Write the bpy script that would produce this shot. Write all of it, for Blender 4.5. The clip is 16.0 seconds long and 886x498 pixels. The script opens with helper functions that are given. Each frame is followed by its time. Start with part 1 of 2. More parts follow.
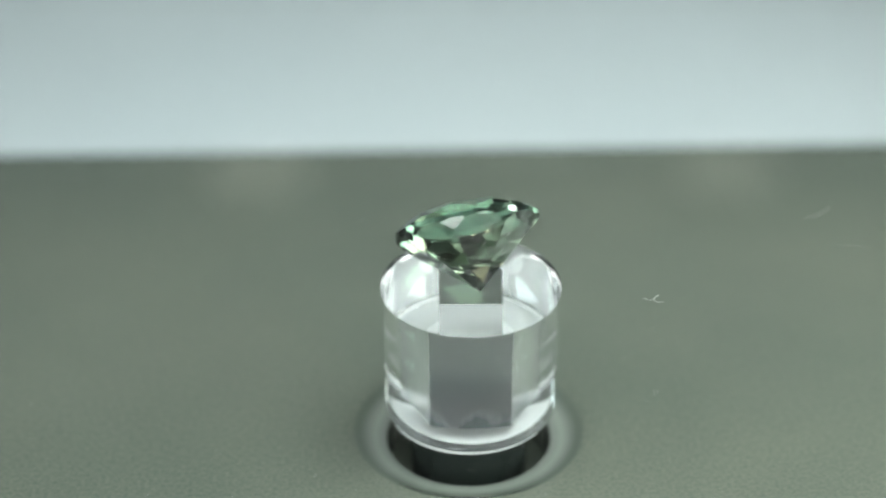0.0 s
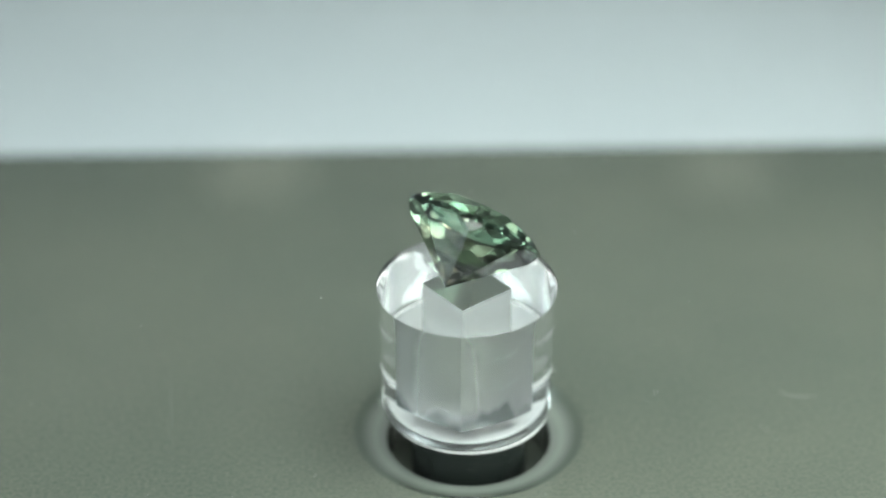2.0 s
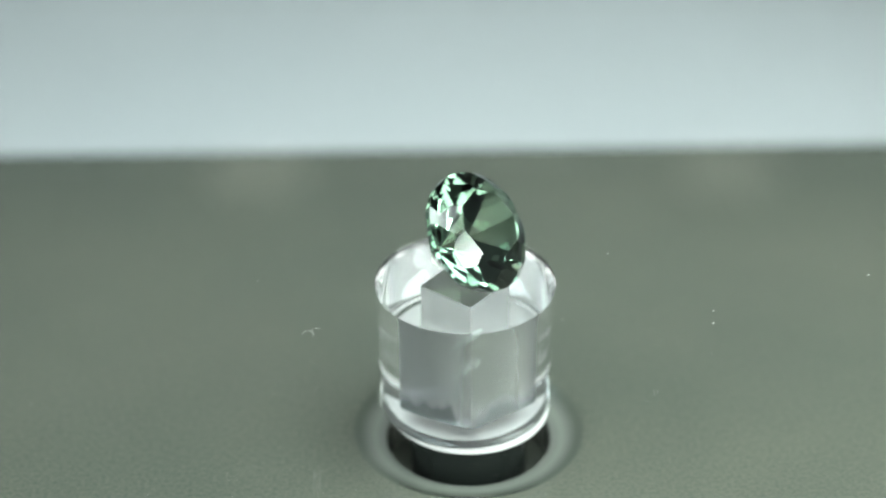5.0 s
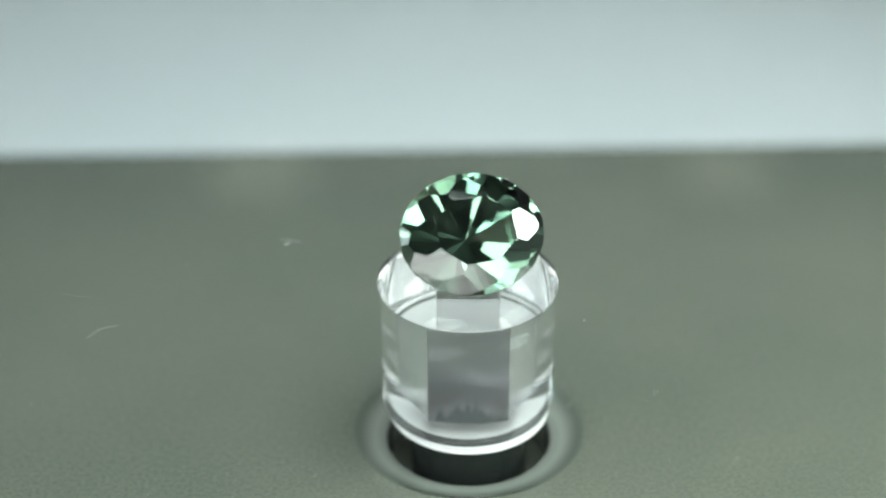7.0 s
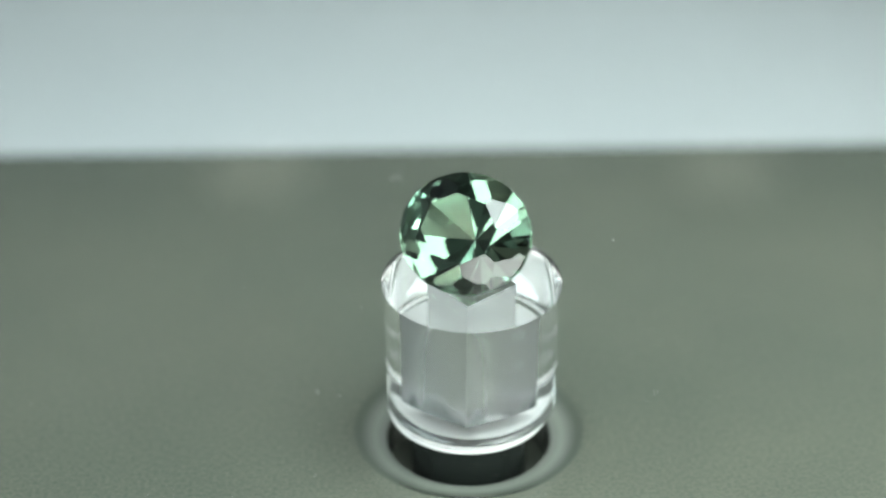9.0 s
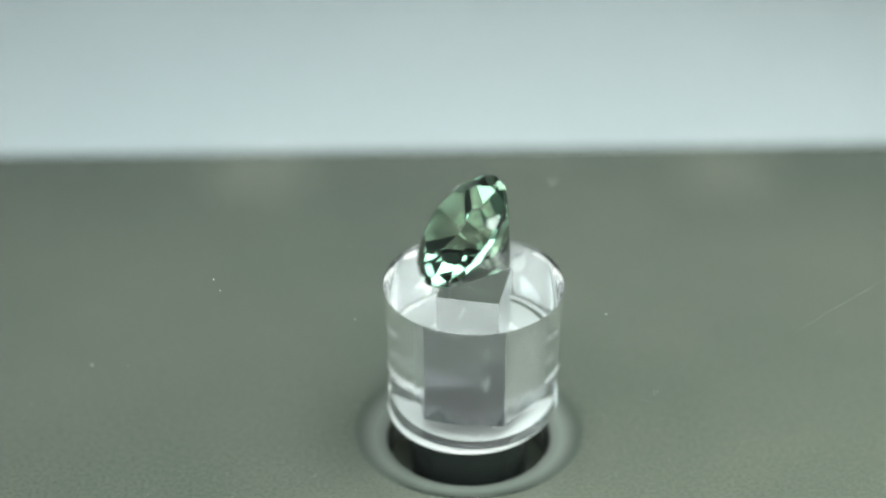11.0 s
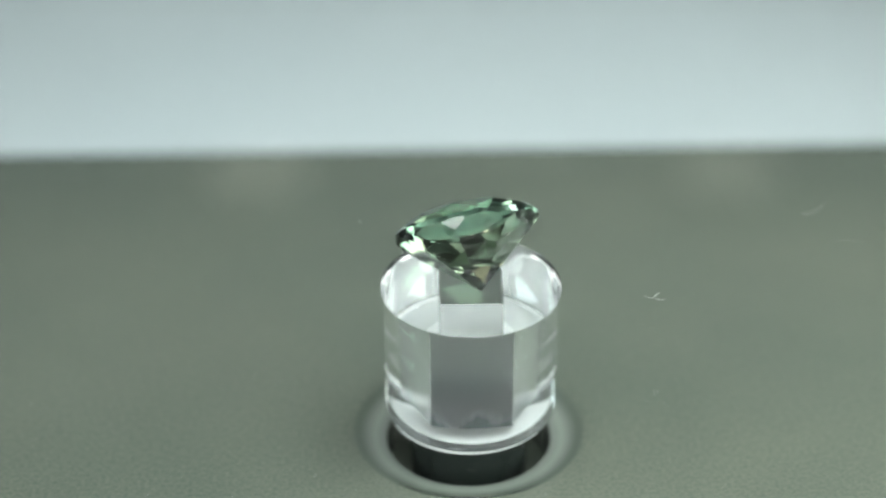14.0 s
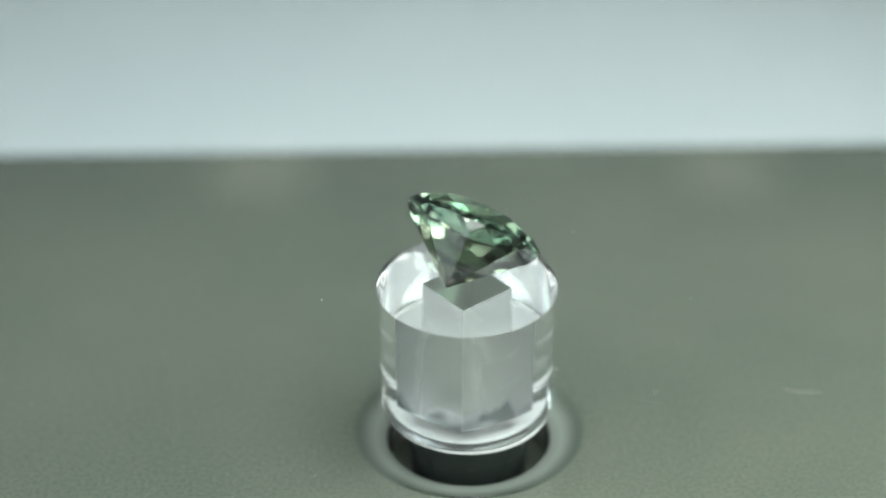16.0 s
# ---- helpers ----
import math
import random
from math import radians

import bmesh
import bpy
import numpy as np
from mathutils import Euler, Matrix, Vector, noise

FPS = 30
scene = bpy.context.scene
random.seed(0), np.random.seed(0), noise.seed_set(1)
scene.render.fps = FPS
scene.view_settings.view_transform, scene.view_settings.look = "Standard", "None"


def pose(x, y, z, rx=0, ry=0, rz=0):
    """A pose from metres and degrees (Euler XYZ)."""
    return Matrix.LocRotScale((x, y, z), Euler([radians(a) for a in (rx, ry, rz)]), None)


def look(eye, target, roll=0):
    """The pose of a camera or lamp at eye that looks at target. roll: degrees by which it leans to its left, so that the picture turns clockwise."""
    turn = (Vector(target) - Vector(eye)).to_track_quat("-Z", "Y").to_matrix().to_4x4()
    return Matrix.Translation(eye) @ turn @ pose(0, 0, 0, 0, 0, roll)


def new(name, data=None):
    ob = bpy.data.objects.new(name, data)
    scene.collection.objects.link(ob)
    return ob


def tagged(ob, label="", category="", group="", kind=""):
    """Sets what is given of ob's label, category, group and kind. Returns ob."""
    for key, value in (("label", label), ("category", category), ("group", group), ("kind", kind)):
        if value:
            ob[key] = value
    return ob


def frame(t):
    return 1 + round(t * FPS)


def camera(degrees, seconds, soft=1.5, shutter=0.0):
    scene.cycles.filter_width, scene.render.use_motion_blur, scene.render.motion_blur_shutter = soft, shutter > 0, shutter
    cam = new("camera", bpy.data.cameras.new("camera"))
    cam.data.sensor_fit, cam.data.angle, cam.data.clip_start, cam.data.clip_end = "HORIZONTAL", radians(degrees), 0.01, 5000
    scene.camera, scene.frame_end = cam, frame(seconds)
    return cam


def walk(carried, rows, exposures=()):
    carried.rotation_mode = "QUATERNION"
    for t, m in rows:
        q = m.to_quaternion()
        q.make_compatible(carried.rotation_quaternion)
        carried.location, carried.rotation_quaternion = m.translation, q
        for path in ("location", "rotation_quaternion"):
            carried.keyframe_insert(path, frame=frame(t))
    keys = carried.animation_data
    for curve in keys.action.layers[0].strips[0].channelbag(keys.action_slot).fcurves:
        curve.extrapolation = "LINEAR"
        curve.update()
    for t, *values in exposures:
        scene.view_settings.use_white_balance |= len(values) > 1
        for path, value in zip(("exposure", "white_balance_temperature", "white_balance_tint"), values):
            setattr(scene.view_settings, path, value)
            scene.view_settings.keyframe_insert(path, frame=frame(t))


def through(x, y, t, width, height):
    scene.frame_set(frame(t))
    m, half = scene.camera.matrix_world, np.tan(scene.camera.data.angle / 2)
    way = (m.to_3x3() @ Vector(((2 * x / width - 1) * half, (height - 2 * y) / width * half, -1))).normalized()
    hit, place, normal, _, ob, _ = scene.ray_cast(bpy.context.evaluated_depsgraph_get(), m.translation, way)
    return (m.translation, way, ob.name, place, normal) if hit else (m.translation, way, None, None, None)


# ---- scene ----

MM = 0.001
PERIOD = 14.05           # seconds for one turn of the disc
SECONDS = 16.0
DISC_TOP = 11.2          # heights in millimetres above the housing's top
DISC_THICK = 2.1
HOLDER_TOP = DISC_TOP - DISC_THICK
HOLDER_FOOT = 0.94
BORE_FLOOR = 1.60         # the square bore stops short of the foot
BORE_HALF = 1.75
HOLDER_X, HOLDER_Y = 0.077, -0.238   # the cylinder stands a little off the axis

# ---- camera ----
cam = camera(16.69, SECONDS, 2.2)
cam.data.dof.use_dof = True
cam.data.dof.focus_distance = 0.1645
cam.data.dof.aperture_fstop = 18.0
EYE = pose(-1.461 * MM, -139.354 * MM, 102.92 * MM, 57.036, 0, 0)
walk(cam, [(0.0, EYE), (SECONDS, EYE)], [(0.0, -0.31), (SECONDS, -0.31)])

# ---- world and lamps ----
world = bpy.data.worlds.new("room")
scene.world = world
world.use_nodes = True
world.node_tree.nodes["Background"].inputs["Color"].default_value = (0.55, 0.65, 0.7, 1)
world.node_tree.nodes["Background"].inputs["Strength"].default_value = 0.02


def area_lamp(name, m, width, depth, power, colour):
    data = bpy.data.lights.new(name, "AREA")
    data.shape, data.size, data.size_y = "RECTANGLE", width, depth
    data.energy, data.color = power, colour
    ob = new(name, data)
    ob.matrix_world = m
    return ob


area_lamp("key_lamp", look((0.012, 0.004, 0.09), (0.012, 0.004, 0)), 0.058, 0.036, 0.078, (0.86, 1.0, 0.98))
area_lamp("side_lamp_left", look((-0.095, -0.034, 0.066), (0.0, -0.030, 0.010)), 0.105, 0.022, 0.064, (0.80, 1.0, 1.0))
area_lamp("side_lamp_right", look((0.095, -0.040, 0.066), (0.0, -0.036, 0.008)), 0.105, 0.022, 0.198, (0.86, 1.0, 0.93))
area_lamp("backdrop_lamp", look((-0.070, 0.094, 0.128), (-0.090, 0.190, -0.02)), 0.11, 0.026, 0.036, (0.76, 1.0, 1.05))
area_lamp("front_lamp", look((-0.004, -0.133, 0.034), (0, 0, 0.020)), 0.17, 0.060, 0.225, (0.95, 1.0, 0.96))
# two small lamps on the far wall, mirrored softly in the clear disc
for name, place in (("wall_lamp_west", (-0.0216, 0.145, 0.0925)), ("wall_lamp_east", (0.030, 0.145, 0.0922))):
    area_lamp(name, look(place, (0, 0, 0.011)), 0.012, 0.005, 0.00006, (1.0, 0.92, 0.78)).data.shape = "ELLIPSE"


# ---- materials ----
def material(name, base, rough=0.5, metal=0.0, ior=1.5, transmission=0.0):
    m = bpy.data.materials.new(name)
    m.use_nodes = True
    b = m.node_tree.nodes["Principled BSDF"]
    b.inputs["Base Color"].default_value = (*base, 1)
    b.inputs["Roughness"].default_value = rough
    b.inputs["Metallic"].default_value = metal
    b.inputs["IOR"].default_value = ior
    b.inputs["Transmission Weight"].default_value = transmission
    return m, m.node_tree.nodes, m.node_tree.links, b


def noise_node(nodes, links, coord, scale, detail=4.0):
    n = nodes.new("ShaderNodeTexNoise")
    n.inputs["Scale"].default_value, n.inputs["Detail"].default_value = scale, detail
    links.new(coord.outputs["Object"], n.inputs["Vector"])
    return n


def ramp(nodes, links, source, stops):
    r = nodes.new("ShaderNodeValToRGB")
    for i, (at, c) in enumerate(stops):
        e = r.color_ramp.elements[i] if i < 2 else r.color_ramp.elements.new(at)
        e.position, e.color = at, (*c, 1)
    links.new(source, r.inputs["Fac"])
    return r


def bump(nodes, links, b, source, strength, distance):
    n = nodes.new("ShaderNodeBump")
    n.inputs["Strength"].default_value, n.inputs["Distance"].default_value = strength, distance
    links.new(source, n.inputs["Height"])
    links.new(n.outputs["Normal"], b.inputs["Normal"])


def housing_material():
    m, nodes, links, b = material("satin_grey_housing", (0.08, 0.09, 0.08), 0.145, 0, 1.75)
    co = nodes.new("ShaderNodeTexCoord")
    broad = noise_node(nodes, links, co, 45, 3)
    fine = noise_node(nodes, links, co, 4500, 4)
    mix = nodes.new("ShaderNodeMath")
    mix.operation = "MULTIPLY_ADD"
    links.new(fine.outputs["Fac"], mix.inputs[0])
    mix.inputs[1].default_value = 0.8
    calm = nodes.new("ShaderNodeMath")
    calm.operation = "MULTIPLY_ADD"
    links.new(broad.outputs["Fac"], calm.inputs[0])
    calm.inputs[1].default_value, calm.inputs[2].default_value = 0.45, 0.265
    links.new(calm.outputs[0], mix.inputs[2])
    r = ramp(nodes, links, mix.outputs[0], [(0.56, (0.039, 0.055, 0.046)), (1.0, (0.106, 0.112, 0.089))])
    links.new(r.outputs["Color"], b.inputs["Base Color"])
    bump(nodes, links, b, fine.outputs["Fac"], 0.06, 0.00003)
    return m


def ring_material():
    """The housing's plastic, with the ring's bright sheen near the hub put into its colour."""
    m, nodes, links, b = material("sheen_painted_grey_plastic", (0.12, 0.13, 0.115), 0.16, 0, 1.75)
    co = nodes.new("ShaderNodeTexCoord")
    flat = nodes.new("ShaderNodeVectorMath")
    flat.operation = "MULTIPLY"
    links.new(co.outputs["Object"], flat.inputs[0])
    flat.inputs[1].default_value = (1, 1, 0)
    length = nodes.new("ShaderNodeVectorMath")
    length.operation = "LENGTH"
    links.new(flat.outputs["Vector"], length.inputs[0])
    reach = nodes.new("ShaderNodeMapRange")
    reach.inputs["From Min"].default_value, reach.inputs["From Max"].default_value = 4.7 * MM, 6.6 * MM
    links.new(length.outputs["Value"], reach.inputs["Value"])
    # painted sheen: palest part way out, fading to the housing's grey at the rim
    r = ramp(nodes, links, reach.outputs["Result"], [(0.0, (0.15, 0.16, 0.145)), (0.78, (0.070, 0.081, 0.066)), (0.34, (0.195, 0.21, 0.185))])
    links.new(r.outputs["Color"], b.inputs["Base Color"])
    return m


def paper_material():
    m, nodes, links, b = material("pale_paper", (0.66, 0.68, 0.70), 0.8)
    co = nodes.new("ShaderNodeTexCoord")
    broad = noise_node(nodes, links, co, 14, 2)
    r = ramp(nodes, links, broad.outputs["Fac"], [(0.3, (0.63, 0.665, 0.69)), (0.7, (0.67, 0.695, 0.71))])
    links.new(r.outputs["Color"], b.inputs["Base Color"])
    return m


def acrylic_material():
    m, nodes, links, b = material("clear_acrylic", (0.995, 1.0, 1.0), 0.0, 0, 1.49, 0.97)
    co = nodes.new("ShaderNodeTexCoord")
    n = noise_node(nodes, links, co, 260, 0)
    bump(nodes, links, b, n.outputs["Fac"], 0.35, 0.00007)
    return m


def gem_material():
    """Teal at the crown, turning olive and greyer towards the culet, in uneven zones."""
    m, nodes, links, b = material("green_sapphire", (0.3, 0.55, 0.4), 0.0, 0, 1.77, 1.0)
    co = nodes.new("ShaderNodeTexCoord")
    zones = noise_node(nodes, links, co, 260, 1)
    axes = nodes.new("ShaderNodeSeparateXYZ")
    links.new(co.outputs["Object"], axes.inputs[0])
    height = nodes.new("ShaderNodeMapRange")
    height.inputs["From Min"].default_value, height.inputs["From Max"].default_value = -3.4 * MM, 0.4 * MM
    links.new(axes.outputs["Z"], height.inputs["Value"])
    mix = nodes.new("ShaderNodeMath")
    mix.operation = "MULTIPLY_ADD"
    links.new(zones.outputs["Fac"], mix.inputs[0])
    mix.inputs[1].default_value = 0.5
    links.new(height.outputs["Result"], mix.inputs[2])
    r = ramp(nodes, links, mix.outputs[0], [(0.30, (0.52, 0.46, 0.30)), (0.62, (0.43, 0.46, 0.30)), (0.92, (0.295, 0.395, 0.268)), (1.0, (0.185, 0.335, 0.235))])
    links.new(r.outputs["Color"], b.inputs["Base Color"])
    return m


def pad_material(name, scale, stops):
    m, nodes, links, b = material(name, (0.8, 0.8, 0.82), 0.6)
    co = nodes.new("ShaderNodeTexCoord")
    n = noise_node(nodes, links, co, scale, 5)
    r = ramp(nodes, links, n.outputs["Fac"], stops)
    links.new(r.outputs["Color"], b.inputs["Base Color"])
    return m


HOUSING = housing_material()
PAPER = paper_material()
ACRYLIC = acrylic_material()
DISC_GLASS = material("clear_disc", (1, 1, 1), 0.0, 0, 1.49, 1.0)[0]
GEM = gem_material()
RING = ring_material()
GLUE = pad_material("mottled_dark_glue", 1100, [(0.36, (0.045, 0.045, 0.05)), (0.5, (0.08, 0.08, 0.085)), (0.66, (0.15, 0.15, 0.16))])
PAD = pad_material("white_adhesive", 650, [(0.32, (0.60, 0.60, 0.61)), (0.40, (0.67, 0.67, 0.68)), (0.52, (0.70, 0.70, 0.69))])
HUB = material("gloss_black_plastic", (0.014, 0.018, 0.016), 0.1, 0, 1.4)[0]
FIBRE = material("pale_lint", (0.42, 0.42, 0.39), 0.9)[0]
SIDE = material("grey_wall_paint", (0.17, 0.18, 0.18), 0.9)[0]
FRONT = material("pale_grey_wall_paint", (0.36, 0.38, 0.37), 0.9)[0]
ROOM = material("dark_room_paint", (0.05, 0.05, 0.05), 0.9)[0]


# ---- mesh helpers ----
def finish(bm, sharp=30):
    bmesh.ops.recalc_face_normals(bm, faces=bm.faces)
    for f in bm.faces:
        f.smooth = True
    for e in bm.edges:
        if len(e.link_faces) == 2 and e.calc_face_angle(0) > radians(sharp):
            e.smooth = False


def mesh_of(name, bm, mat):
    data = bpy.data.meshes.new(name)
    bm.to_mesh(data)
    bm.free()
    data.materials.append(mat)
    return data


def part(name, bm, mat, parent=None, label=""):
    ob = new(name, mesh_of(name, bm, mat))
    ob.parent = parent
    return tagged(ob, label)


def lathe(profile, segments=128, cap=True):
    """A turned solid; profile: (radius, height) in millimetres from foot to top."""
    bm = bmesh.new()
    rings = []
    for r, z in profile:
        rings.append([bm.verts.new((r * MM * math.cos(a), r * MM * math.sin(a), z * MM))
                      for a in (2 * math.pi * i / segments for i in range(segments))])
    for a, b in zip(rings, rings[1:]):
        for i in range(segments):
            j = (i + 1) % segments
            bm.faces.new((a[i], a[j], b[j], b[i]))
    if cap:
        bm.faces.new(rings[0][::-1])
        bm.faces.new(rings[-1])
    finish(bm)
    return bm


def box(x0, x1, y0, y1, z0, z1, bevel=0.0):
    bm = bmesh.new()
    bmesh.ops.create_cube(bm, size=1)
    for v in bm.verts:
        v.co = Vector(((x0 if v.co.x < 0 else x1) * MM, (y0 if v.co.y < 0 else y1) * MM, (z0 if v.co.z < 0 else z1) * MM))
    if bevel:
        bmesh.ops.bevel(bm, geom=bm.edges[:], offset=bevel * MM, segments=3, affect="EDGES", profile=0.5)
    bmesh.ops.recalc_face_normals(bm, faces=bm.faces)
    return bm


# ---- setting: paper backdrop, with unseen walls and roof added to shape light ----
def wall(name, bm, mat, label):
    return tagged(part(name, bm, mat), label, "wall", kind="structure")


def backdrop_sheet():
    """Paper floor with its far end curling up, 2 mm thick."""
    line = [(-164, -22), (125, -22)]
    for i in range(1, 13):
        a = radians(90 * i / 12)
        line.append((125 + 20 * math.sin(a), -22 + 20 - 20 * math.cos(a)))
    line.append((145, 4))
    bm = bmesh.new()
    for side in (0, 1):
        for x in (-98, 98):
            for k, (y, z) in enumerate(line):
                n = Vector((0, 0, -1)) if k < 2 else Vector((0, 1, 0)) if k > 12 else Vector((0, math.sin(radians(90 * (k - 1) / 12)), -math.cos(radians(90 * (k - 1) / 12))))
                bm.verts.new((x * MM, (y + 2 * side * n.y) * MM, (z + 2 * side * n.z) * MM))
    bm.verts.ensure_lookup_table()
    k = len(line)
    v = bm.verts
    for i in range(k - 1):
        bm.faces.new((v[i], v[i + 1], v[k + i + 1], v[k + i]))
        bm.faces.new((v[2 * k + i], v[3 * k + i], v[3 * k + i + 1], v[2 * k + i + 1]))
        bm.faces.new((v[i], v[2 * k + i], v[2 * k + i + 1], v[i + 1]))
        bm.faces.new((v[k + i], v[k + i + 1], v[3 * k + i + 1], v[3 * k + i]))
    bm.faces.new((v[0], v[k], v[3 * k], v[2 * k]))
    bm.faces.new((v[k - 1], v[3 * k - 1], v[4 * k - 1], v[2 * k - 1])[::-1])
    finish(bm, 40)
    return bm


tagged(part("backdrop", backdrop_sheet(), PAPER), "pale blue-grey paper sheet sweeping up behind the turntable", "backdrop", kind="structure")
# out of view: added only for their bounce and for what the gloss mirrors
wall("wall_left", box(-102, -98.5, -164.5, 151, -24, 131), SIDE, "unseen grey side wall, added to shape the light")
wall("wall_right", box(98.5, 102, -164.5, 151, -24, 131), SIDE, "unseen grey side wall, added to shape the light")
tagged(part("ceiling", box(-102, 102, -164.5, 151, 131.5, 135), ROOM), "unseen dark roof, added to shape the light", "ceiling", kind="structure")
wall("wall_front", box(-102, 102, -168, -165, -24, 135), FRONT, "unseen pale grey front wall, added to bounce light back")
wall("wall_back", box(-98, 98, 148, 151, -24, 131), ROOM, "dark back wall out of view, added to darken the disc's reflections")


# ---- turntable housing with its round well and hub ----
WELL = 6.55
PIT = 4.72
HOUSE_X0, HOUSE_X1, HOUSE_Y0, HOUSE_Y1 = -62, 62, -80, 31.26
DECK = -0.75            # height of its top


def housing_top():
    """Top panel with rounded outer edges and a round well with a rolled lip."""
    n = 192
    bm = bmesh.new()

    def ring(f):
        return [bm.verts.new(f(2 * math.pi * i / n)) for i in range(n)]

    def rect(inset, z):
        x0, x1, y0, y1 = HOUSE_X0 + inset, HOUSE_X1 - inset, HOUSE_Y0 + inset, HOUSE_Y1 - inset

        def f(a):
            c, s = math.cos(a), math.sin(a)
            k = min((x1 if c > 0 else x0) / c if abs(c) > 1e-9 else 1e9, (y1 if s > 0 else y0) / s if abs(s) > 1e-9 else 1e9)
            return (c * k * MM, s * k * MM, z * MM)
        return f

    def circle(r, z):
        return lambda a: (r * math.cos(a) * MM, r * math.sin(a) * MM, z * MM)

    rings = [ring(rect(0, -21.15)), ring(rect(0, -0.8))]
    for i in range(1, 5):
        a = radians(90 * i / 4)
        rings.append(ring(rect(0.8 * (1 - math.cos(a)), -0.8 * (1 - math.sin(a)))))
    rings.append(ring(circle(16, 0)))
    for r, z in ((WELL + 0.9, 0), (WELL + 0.6, -0.01), (WELL + 0.3, -0.03), (WELL, -0.07)):
        rings.append(ring(circle(r, z)))
    for a, b in zip(rings, rings[1:]):
        for i in range(n):
            j = (i + 1) % n
            bm.faces.new((a[i], a[j], b[j], b[i]))
    finish(bm, 50)
    return bm


housing = new("turntable_housing")
housing.matrix_world = pose(0, 0, DECK * MM, 0, 0, 1.5)
tagged(housing, "dark grey satin turntable housing with a round dished well", "turntable")
part("casing", housing_top(), HOUSING, housing)
part("hub", lathe([(3.3, -2.6), (3.3, 1.2), (3.2, 1.36), (2.9, 1.4)]), HUB, housing, "glossy black round drive hub")
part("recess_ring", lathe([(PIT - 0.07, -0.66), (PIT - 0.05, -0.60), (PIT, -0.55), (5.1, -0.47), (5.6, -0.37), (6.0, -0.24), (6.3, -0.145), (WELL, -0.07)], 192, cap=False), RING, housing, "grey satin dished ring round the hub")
part("pit_wall", lathe([(4.65, -2.9), (PIT - 0.07, -0.66)], 192, cap=False), HOUSING, housing)
part("pit_floor", lathe([(4.62, -3.1), (4.62, -2.7)]), HOUSING, housing)


# ---- clear holder ----
def bore_material():
    """Faintly frosted wall with dark streaks of adhesive drawn up from the foot."""
    m, nodes, links, b = material("frosted_acrylic", (0.96, 0.96, 0.99), 0.2, 0, 1.49, 0.97)
    co = nodes.new("ShaderNodeTexCoord")
    n = noise_node(nodes, links, co, 900, 4)
    r = ramp(nodes, links, n.outputs["Fac"], [(0.3, (0.28, 0.28, 0.28)), (0.7, (0.32, 0.32, 0.32))])
    links.new(r.outputs["Color"], b.inputs["Roughness"])
    squeeze = nodes.new("ShaderNodeMapping")
    squeeze.inputs["Scale"].default_value = (1, 1, 0.22)
    links.new(co.outputs["Object"], squeeze.inputs["Vector"])
    streaks = nodes.new("ShaderNodeTexNoise")
    streaks.inputs["Scale"].default_value, streaks.inputs["Detail"].default_value = 900, 3
    links.new(squeeze.outputs["Vector"], streaks.inputs["Vector"])
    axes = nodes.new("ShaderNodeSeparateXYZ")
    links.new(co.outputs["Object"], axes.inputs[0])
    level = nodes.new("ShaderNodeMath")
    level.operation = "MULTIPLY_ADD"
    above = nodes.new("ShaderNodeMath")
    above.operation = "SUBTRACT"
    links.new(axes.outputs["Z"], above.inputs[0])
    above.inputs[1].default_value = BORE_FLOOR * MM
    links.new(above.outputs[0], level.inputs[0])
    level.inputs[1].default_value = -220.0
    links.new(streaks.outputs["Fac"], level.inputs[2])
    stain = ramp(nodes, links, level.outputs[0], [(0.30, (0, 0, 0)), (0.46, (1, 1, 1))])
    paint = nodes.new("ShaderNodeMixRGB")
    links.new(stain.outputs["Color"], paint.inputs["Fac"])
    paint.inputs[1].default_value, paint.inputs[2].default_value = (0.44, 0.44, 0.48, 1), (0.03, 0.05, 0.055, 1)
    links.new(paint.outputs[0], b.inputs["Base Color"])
    clear = ramp(nodes, links, stain.outputs["Color"], [(0.0, (0.99, 0.99, 0.99)), (1.0, (0.3, 0.45, 0.45))])
    links.new(clear.outputs["Color"], b.inputs["Transmission Weight"])
    return m


def milled_material(name, clear):
    """White-frosted acrylic with a few dark bits of adhesive."""
    m, nodes, links, b = material(name, (0.93, 0.93, 0.93), 0.4, 0, 1.49, clear)
    co = nodes.new("ShaderNodeTexCoord")
    n = noise_node(nodes, links, co, 900, 5)
    r = ramp(nodes, links, n.outputs["Fac"], [(0.28, (0.55, 0.55, 0.56)), (0.35, (0.85, 0.85, 0.85)), (0.46, (0.94, 0.94, 0.935))])
    links.new(r.outputs["Color"], b.inputs["Base Color"])
    return m


HOLDER_N = 96


def holder_ring(bm, radius, z):
    return [bm.verts.new(((HOLDER_X + radius * math.cos(a)) * MM, (HOLDER_Y + radius * math.sin(a)) * MM, z * MM))
            for a in (2 * math.pi * i / HOLDER_N for i in range(HOLDER_N))]


def bore_square(bm, z, half=BORE_HALF):
    out = []
    for i in range(HOLDER_N):
        a = 2 * math.pi * i / HOLDER_N
        c, s = math.cos(a), math.sin(a)
        k = half / max(abs(c), abs(s))
        out.append(bm.verts.new(((HOLDER_X + c * k) * MM, (HOLDER_Y + s * k) * MM, z * MM)))
    return out


def bands(bm, loops, index=lambda k: 0):
    for k, (a, b) in enumerate(zip(loops, loops[1:])):
        for i in range(len(a)):
            j = (i + 1) % len(a)
            bm.faces.new((a[i], a[j], b[j], b[i])).material_index = index(k)


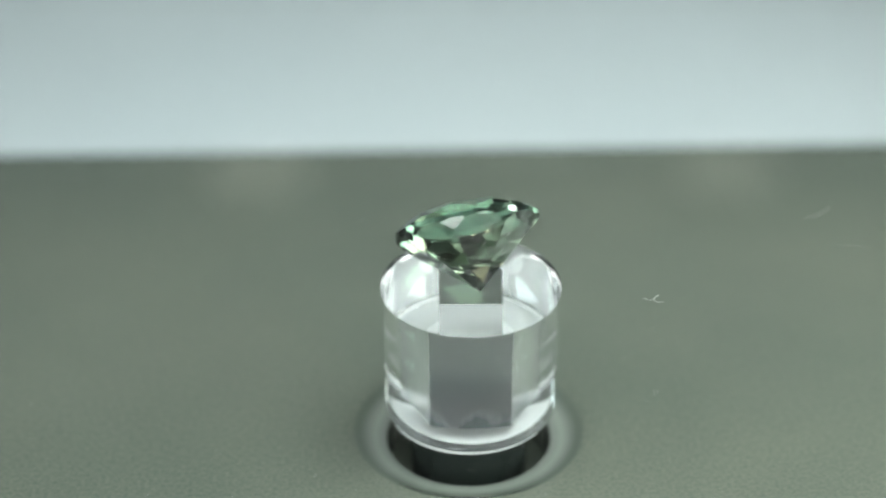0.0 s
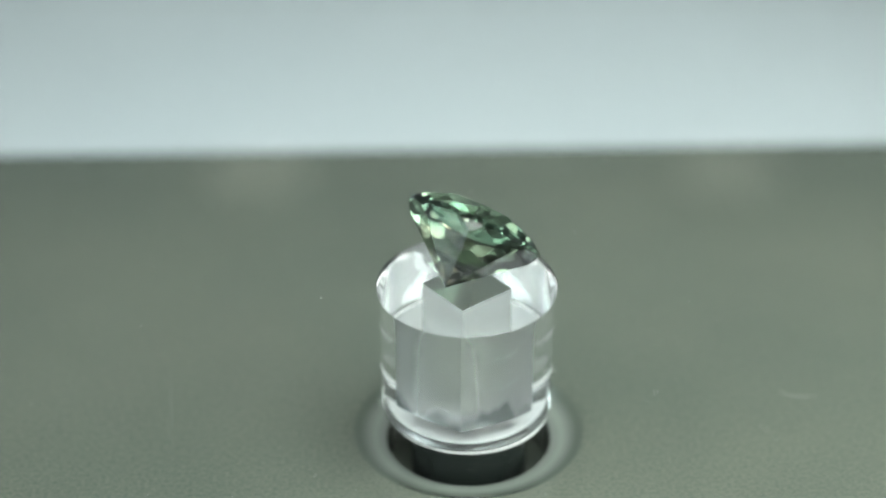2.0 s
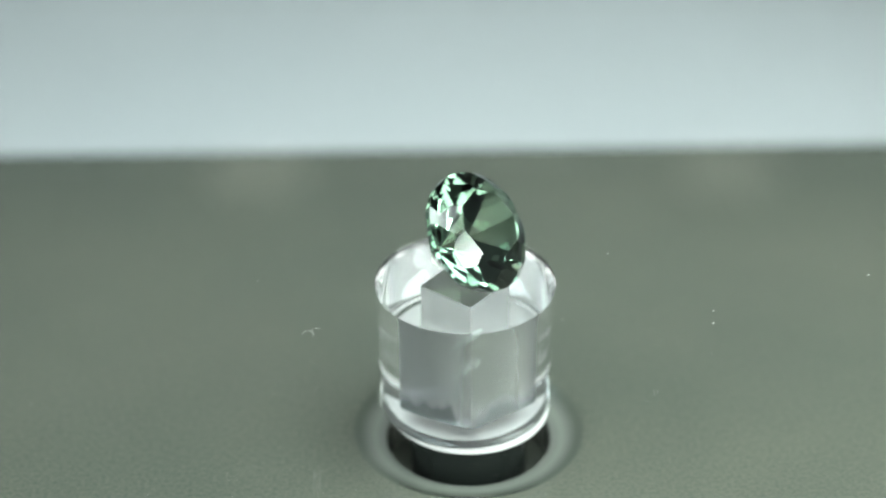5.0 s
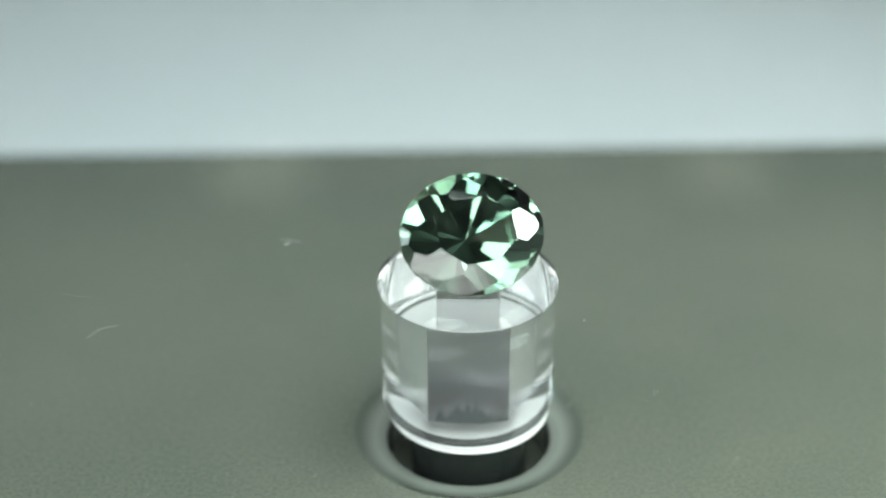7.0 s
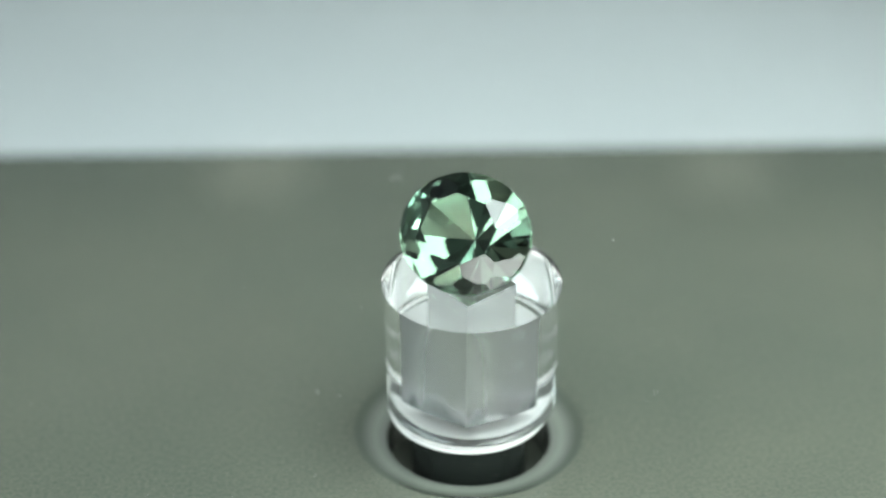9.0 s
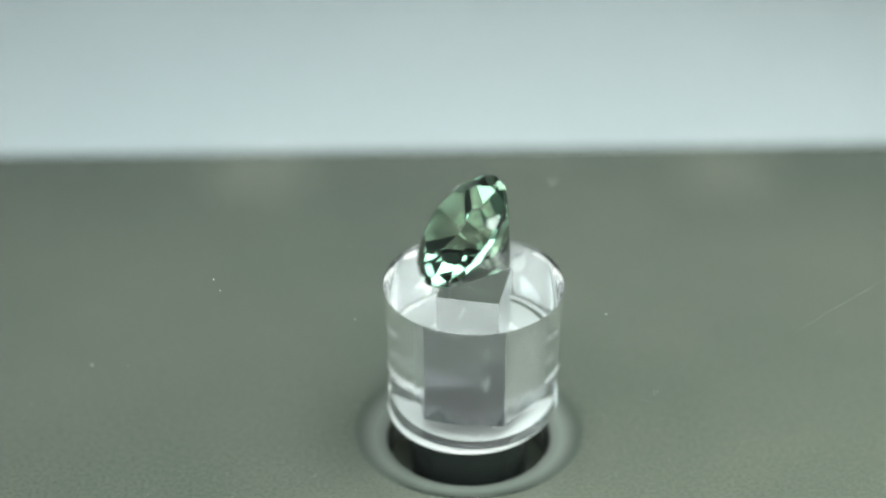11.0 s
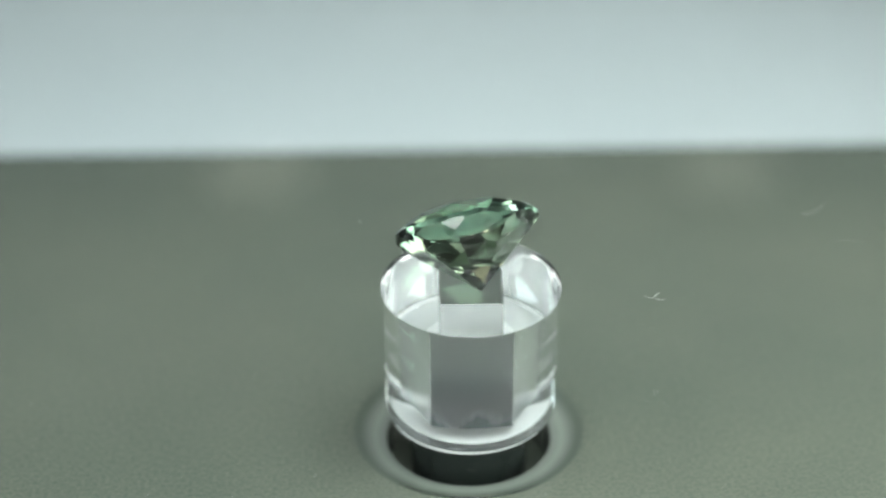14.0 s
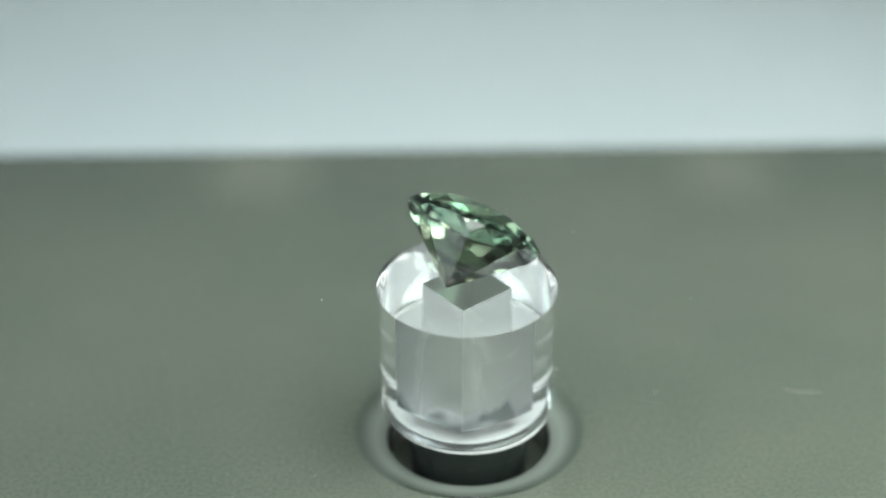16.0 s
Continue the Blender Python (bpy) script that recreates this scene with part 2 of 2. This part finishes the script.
def holder_mesh():
    """Cylinder flaring into the disc above, with a blind square bore; its top is cemented to the disc."""
    bm = bmesh.new()
    z, h = HOLDER_FOOT, HOLDER_TOP - HOLDER_FOOT
    foot = bm.verts.new((HOLDER_X * MM, HOLDER_Y * MM, z * MM))
    outer = [holder_ring(bm, r, z + up) for r, up in ((4.50, 0), (4.54, 0.02), (4.70, 0.26), (4.735, 0.30), (4.768, 0.38), (4.772, 0.46), (4.80, h * 0.3), (4.83, h * 0.6), (4.87, h - 1.6), (4.92, h - 0.7), (4.97, h - 0.25), (5.03, h))]
    glued = holder_ring(bm, 2.7, z)
    bands(bm, outer, lambda k: 5 if k == 1 else 0)
    bands(bm, [glued, outer[0]], lambda k: 4)
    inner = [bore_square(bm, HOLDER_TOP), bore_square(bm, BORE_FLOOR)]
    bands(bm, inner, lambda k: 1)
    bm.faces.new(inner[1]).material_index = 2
    for i in range(HOLDER_N):
        bm.faces.new((foot, glued[(i + 1) % HOLDER_N], glued[i])).material_index = 3
    for f in bm.faces:
        f.smooth = f.material_index == 0
        f.normal_update()
        c = f.calc_center_median() - Vector((HOLDER_X, HOLDER_Y, 0)) * MM
        side = Vector((c.x, c.y, 0))
        if f.material_index in (0, 5) and f.normal.dot(side) < 0 or f.material_index == 1 and f.normal.dot(side) > 0:
            f.normal_flip()
        if f.material_index in (2, 3, 4) and (f.normal.z > 0) != (c.z > 1.2 * MM):
            f.normal_flip()
        f.material_index = (0, 1, 2, 3, 0, 3)[f.material_index]
    for e in bm.edges:
        if len(e.link_faces) == 2 and e.calc_face_angle(0) > radians(25):
            e.smooth = False
    return bm


holder = tagged(part("gem_holder", holder_mesh(), ACRYLIC), "clear acrylic cylinder with a square bore, standing on the hub", "display stand")
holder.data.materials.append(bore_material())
holder.data.materials.append(GLUE)
holder.data.materials.append(milled_material("glued_acrylic", 0.2))
pad = tagged(part("adhesive_pad", lathe([(4.2, 0.68), (4.50, 0.72), (4.54, 0.85), (4.50, 0.915)]), PAD), "patchy white adhesive pad between hub and cylinder", "pad")


# ---- clear disc ----
def disc_mesh():
    """Clear round plate, open underneath where the cylinder is cemented on, closed over its bore."""
    n = 192
    low = DISC_TOP - DISC_THICK
    bm = bmesh.new()

    def ring(r, z):
        return [bm.verts.new((r * math.cos(a) * MM, r * math.sin(a) * MM, z * MM)) for a in (2 * math.pi * i / n for i in range(n))]

    rings = [ring(12, low), ring(79.8, low), ring(80, low + 0.2), ring(80, DISC_TOP - 0.2), ring(79.8, DISC_TOP)]
    bands(bm, rings)
    bm.faces.new(rings[-1])
    seat = holder_ring(bm, 5.03, low)
    for i in range(HOLDER_N):
        j = (i + 1) % HOLDER_N
        a, b, c = rings[0][2 * i], rings[0][2 * i + 1], rings[0][(2 * i + 2) % n]
        bm.faces.new((seat[i], a, b))
        bm.faces.new((seat[i], b, seat[j]))
        bm.faces.new((seat[j], b, c))
    bm.faces.new(bore_square(bm, low))
    for f in bm.faces:
        f.normal_update()
        c = f.calc_center_median()
        flat = abs(f.normal.z) > 0.9
        if flat and (f.normal.z > 0) != (c.z > (DISC_TOP - 0.01) * MM) or not flat and f.normal.dot(Vector((c.x, c.y, 0))) < 0:
            f.normal_flip()
    return bm


disc = tagged(part("turntable_disc", disc_mesh(), DISC_GLASS), "clear round turntable disc cemented onto the acrylic cylinder", "turntable disc")
disc.visible_shadow = False


# ---- gemstone: a round brilliant, cut plane by plane ----
GIRDLE = 4.05
PAVILION = 41.5
OVAL = 0.84              # the short axis of its outline against the long one


def gem_mesh():
    bm = bmesh.new()
    bmesh.ops.create_cube(bm, size=12)

    def cut(slope, turn, through):
        """slope: degrees from level (negative below the girdle); through: (radius, height) of a point on the facet."""
        a, s = radians(turn), radians(slope)
        up = 1 if slope >= 0 else -1
        n = Vector((math.sin(abs(s)) * math.cos(a), math.sin(abs(s)) * math.sin(a), up * math.cos(s)))
        p = Vector((through[0] * math.cos(a), through[0] * math.sin(a), through[1]))
        r = bmesh.ops.bisect_plane(bm, geom=bm.verts[:] + bm.edges[:] + bm.faces[:], dist=1e-5, plane_co=p, plane_no=n, clear_outer=True)
        edges = [e for e in r["geom_cut"] if isinstance(e, bmesh.types.BMEdge)]
        if edges:
            bmesh.ops.contextual_create(bm, geom=edges)

    rnd = random.Random(5)

    def off(by):
        return rnd.uniform(-by, by)

    for i in range(32):
        cut(90, i * 11.25 + 5.625, (GIRDLE * (1 - 0.006 * (i % 2)), 0))
    for i in range(8):
        cut(33 + off(0.8), i * 45 + 22.5 + off(1.2), (GIRDLE, 0.12 + off(0.03)))
    for i in range(16):
        cut(39 + off(1.0), i * 22.5 + 11.25 + off(1.0), (GIRDLE, 0.12 + off(0.03)))
    for i in range(8):
        cut(22 + off(0.8), i * 45 + off(1.2), (2.25, 1.02 + off(0.03)))
    cut(0, 0, (0, 1.06))
    for i in range(8):
        cut(-PAVILION, i * 45 + (off(0.8) if i else 0), (GIRDLE, -0.12))
    for i in range(16):
        cut(-45.6 + off(1.2), i * 22.5 + 11.25 + off(1.6), (GIRDLE, -0.46 + off(0.05)))
    for i in range(16):
        cut(-57 + off(1.5), i * 22.5 + off(0.8), (GIRDLE, -0.12 + off(0.03)))
    bmesh.ops.recalc_face_normals(bm, faces=bm.faces)
    for v in bm.verts:
        v.co = Vector((v.co.x * OVAL, v.co.y, v.co.z)) * MM
    return bm


def gem_parts(root):
    """The stone's zones, edge to edge, each with its own facets."""
    zones = (("table", lambda z: z > 0.999), ("crown", lambda z: 0.1 < z <= 0.999), ("girdle", lambda z: abs(z) <= 0.1), ("pavilion", lambda z: z < -0.1))
    for name, keep in zones:
        bm = gem_mesh()
        for f in bm.faces:
            f.normal_update()
        bmesh.ops.delete(bm, geom=[f for f in bm.faces if not keep(f.normal.z)], context="FACES")
        part(name, bm, GEM, root)


gem = tagged(new("gemstone"), "faceted oval green sapphire lying on its pavilion", "gemstone")
gem_parts(gem)
CULET = GIRDLE * math.tan(radians(PAVILION)) + 0.12
LIE = math.atan(math.tan(radians(PAVILION)) / OVAL)
GEM_AT = pose(0, 0, 0, 0, 0, 105.2) @ pose((-2.264 + CULET * math.sin(LIE)) * MM, 0, (DISC_TOP + 0.01 + CULET * math.cos(LIE)) * MM, 0, math.degrees(LIE), 0)


# ---- lint and dust on the disc ----
def strand(points, width):
    """A thin tube along a smooth line through the points, in millimetres."""
    pts = []
    p = [Vector((*q, 0)) for q in points]
    for i in range(len(p) - 1):
        a, b, c, d = p[max(i - 1, 0)], p[i], p[i + 1], p[min(i + 2, len(p) - 1)]
        for k in range(6):
            u = k / 6
            pts.append(0.5 * ((2 * b) + (c - a) * u + (2 * a - 5 * b + 4 * c - d) * u * u + (3 * b - a - 3 * c + d) * u ** 3))
    pts.append(p[-1])
    bm = bmesh.new()
    rings = []
    for i, q in enumerate(pts):
        way = (pts[min(i + 1, len(pts) - 1)] - pts[max(i - 1, 0)]).normalized()
        side = Vector((-way.y, way.x, 0))
        w = width * (0.45 + 0.55 * math.sin(math.pi * (0.08 + 0.84 * i / (len(pts) - 1))))
        rings.append([bm.verts.new((q + side * w * math.cos(a) + Vector((0, 0, w * (1 + math.sin(a))))) * MM) for a in (2 * math.pi * k / 6 for k in range(6))])
    for a, b in zip(rings, rings[1:]):
        for i in range(6):
            bm.faces.new((a[i], a[(i + 1) % 6], b[(i + 1) % 6], b[i]))
    bm.faces.new(rings[0][::-1])
    bm.faces.new(rings[-1])
    bmesh.ops.recalc_face_normals(bm, faces=bm.faces)
    return bm


def polar(radius, turn):
    return radius * math.cos(radians(turn)), radius * math.sin(radians(turn))


def fibre(points, label, width=0.012):
    ob = tagged(part("lint_fibre", strand(points, width), FIBRE), label, "lint", "lint on the disc")
    LYING.append((ob, pose(0, 0, (DISC_TOP + 0.004) * MM)))


def dust_mesh(spots):
    bm = bmesh.new()
    for x, y, r in spots:
        m = pose(x * MM, y * MM, r * 0.6 * MM, random.uniform(0, 90), random.uniform(0, 90), random.uniform(0, 360)) @ Matrix.Diagonal((1, random.uniform(0.5, 1), random.uniform(0.4, 0.8), 1))
        bmesh.ops.create_icosphere(bm, subdivisions=1, radius=r * MM, matrix=m)
    return bm


LYING = []
cx, cy = polar(10.4, 343.6)
fibre([(cx + a, cy + b) for a, b in ((-0.55, 0.15), (-0.2, -0.12), (0.1, 0.1), (0.35, 0.35), (0.12, 0.2), (0.05, -0.15), (0.3, -0.3), (0.62, -0.2))], "small pale curled lint fibre on the clear disc", 0.007)
fibre([polar(19.73, 15.6), polar(20.6, 15.7), polar(21.6, 17.6)], "fine pale curved lint fibre on the clear disc", 0.0055)
fibre([polar(20.7, 6.9), polar(21.5, 6.5), polar(22.5, 5.4)], "fine pale curved lint fibre on the clear disc", 0.0015)
fibre([polar(18.63, 263.4), polar(19.96, 270.2), polar(21.78, 276.3), polar(23.05, 280.1)], "long faint lint fibre on the clear disc", 0.0015)
spots = [(*polar(14.1, 106.1), 0.05), (*polar(21.98, 126.6), 0.05), (*polar(7.9, 140.2), 0.035), (*polar(13.8, 110.8), 0.04), (*polar(7.0, 83.3), 0.04), (*polar(8.6, 250.7), 0.04)]
for i in range(110):
    spots.append((*polar(6 + 32 * math.sqrt(random.random()), random.uniform(0, 360)), random.choice((0.008, 0.011, 0.015, 0.02))))
disc_dust = tagged(part("dust", dust_mesh(spots), FIBRE), "scattered pale dust specks on the clear disc", "dust", kind="stuff")
LYING.append((disc_dust, pose(0, 0, DISC_TOP * MM)))
spots = [(10.86, 3.37, 0.05), (-19.5, 17.4, 0.05), (-8.6, -4.5, 0.04)]
for i in range(90):
    x, y = random.uniform(-30, 30), random.uniform(-18, 27)
    if math.hypot(x, y) > 7:
        spots.append((x, y, random.choice((0.012, 0.018, 0.025))))
housing_dust = tagged(part("dust", dust_mesh(spots), FIBRE), "scattered pale dust specks on the grey housing", "dust", kind="stuff")
housing_dust.matrix_world = pose(0, 0, DECK * MM)

# ---- what turns ----
def turning(at):
    rows = []
    steps = 32
    for i in range(steps + 1):
        t = SECONDS * i / steps
        rows.append((t, pose(0, 0, 0, 0, 0, -360 * t / PERIOD) @ at))
    return rows


def motions():
    walk(disc, turning(pose(0, 0, 0)))
    walk(holder, turning(pose(0, 0, 0)))
    walk(pad, turning(pose(0, 0, 0)))
    walk(gem, turning(GEM_AT))
    for ob, at in LYING:
        walk(ob, turning(at))


motions()
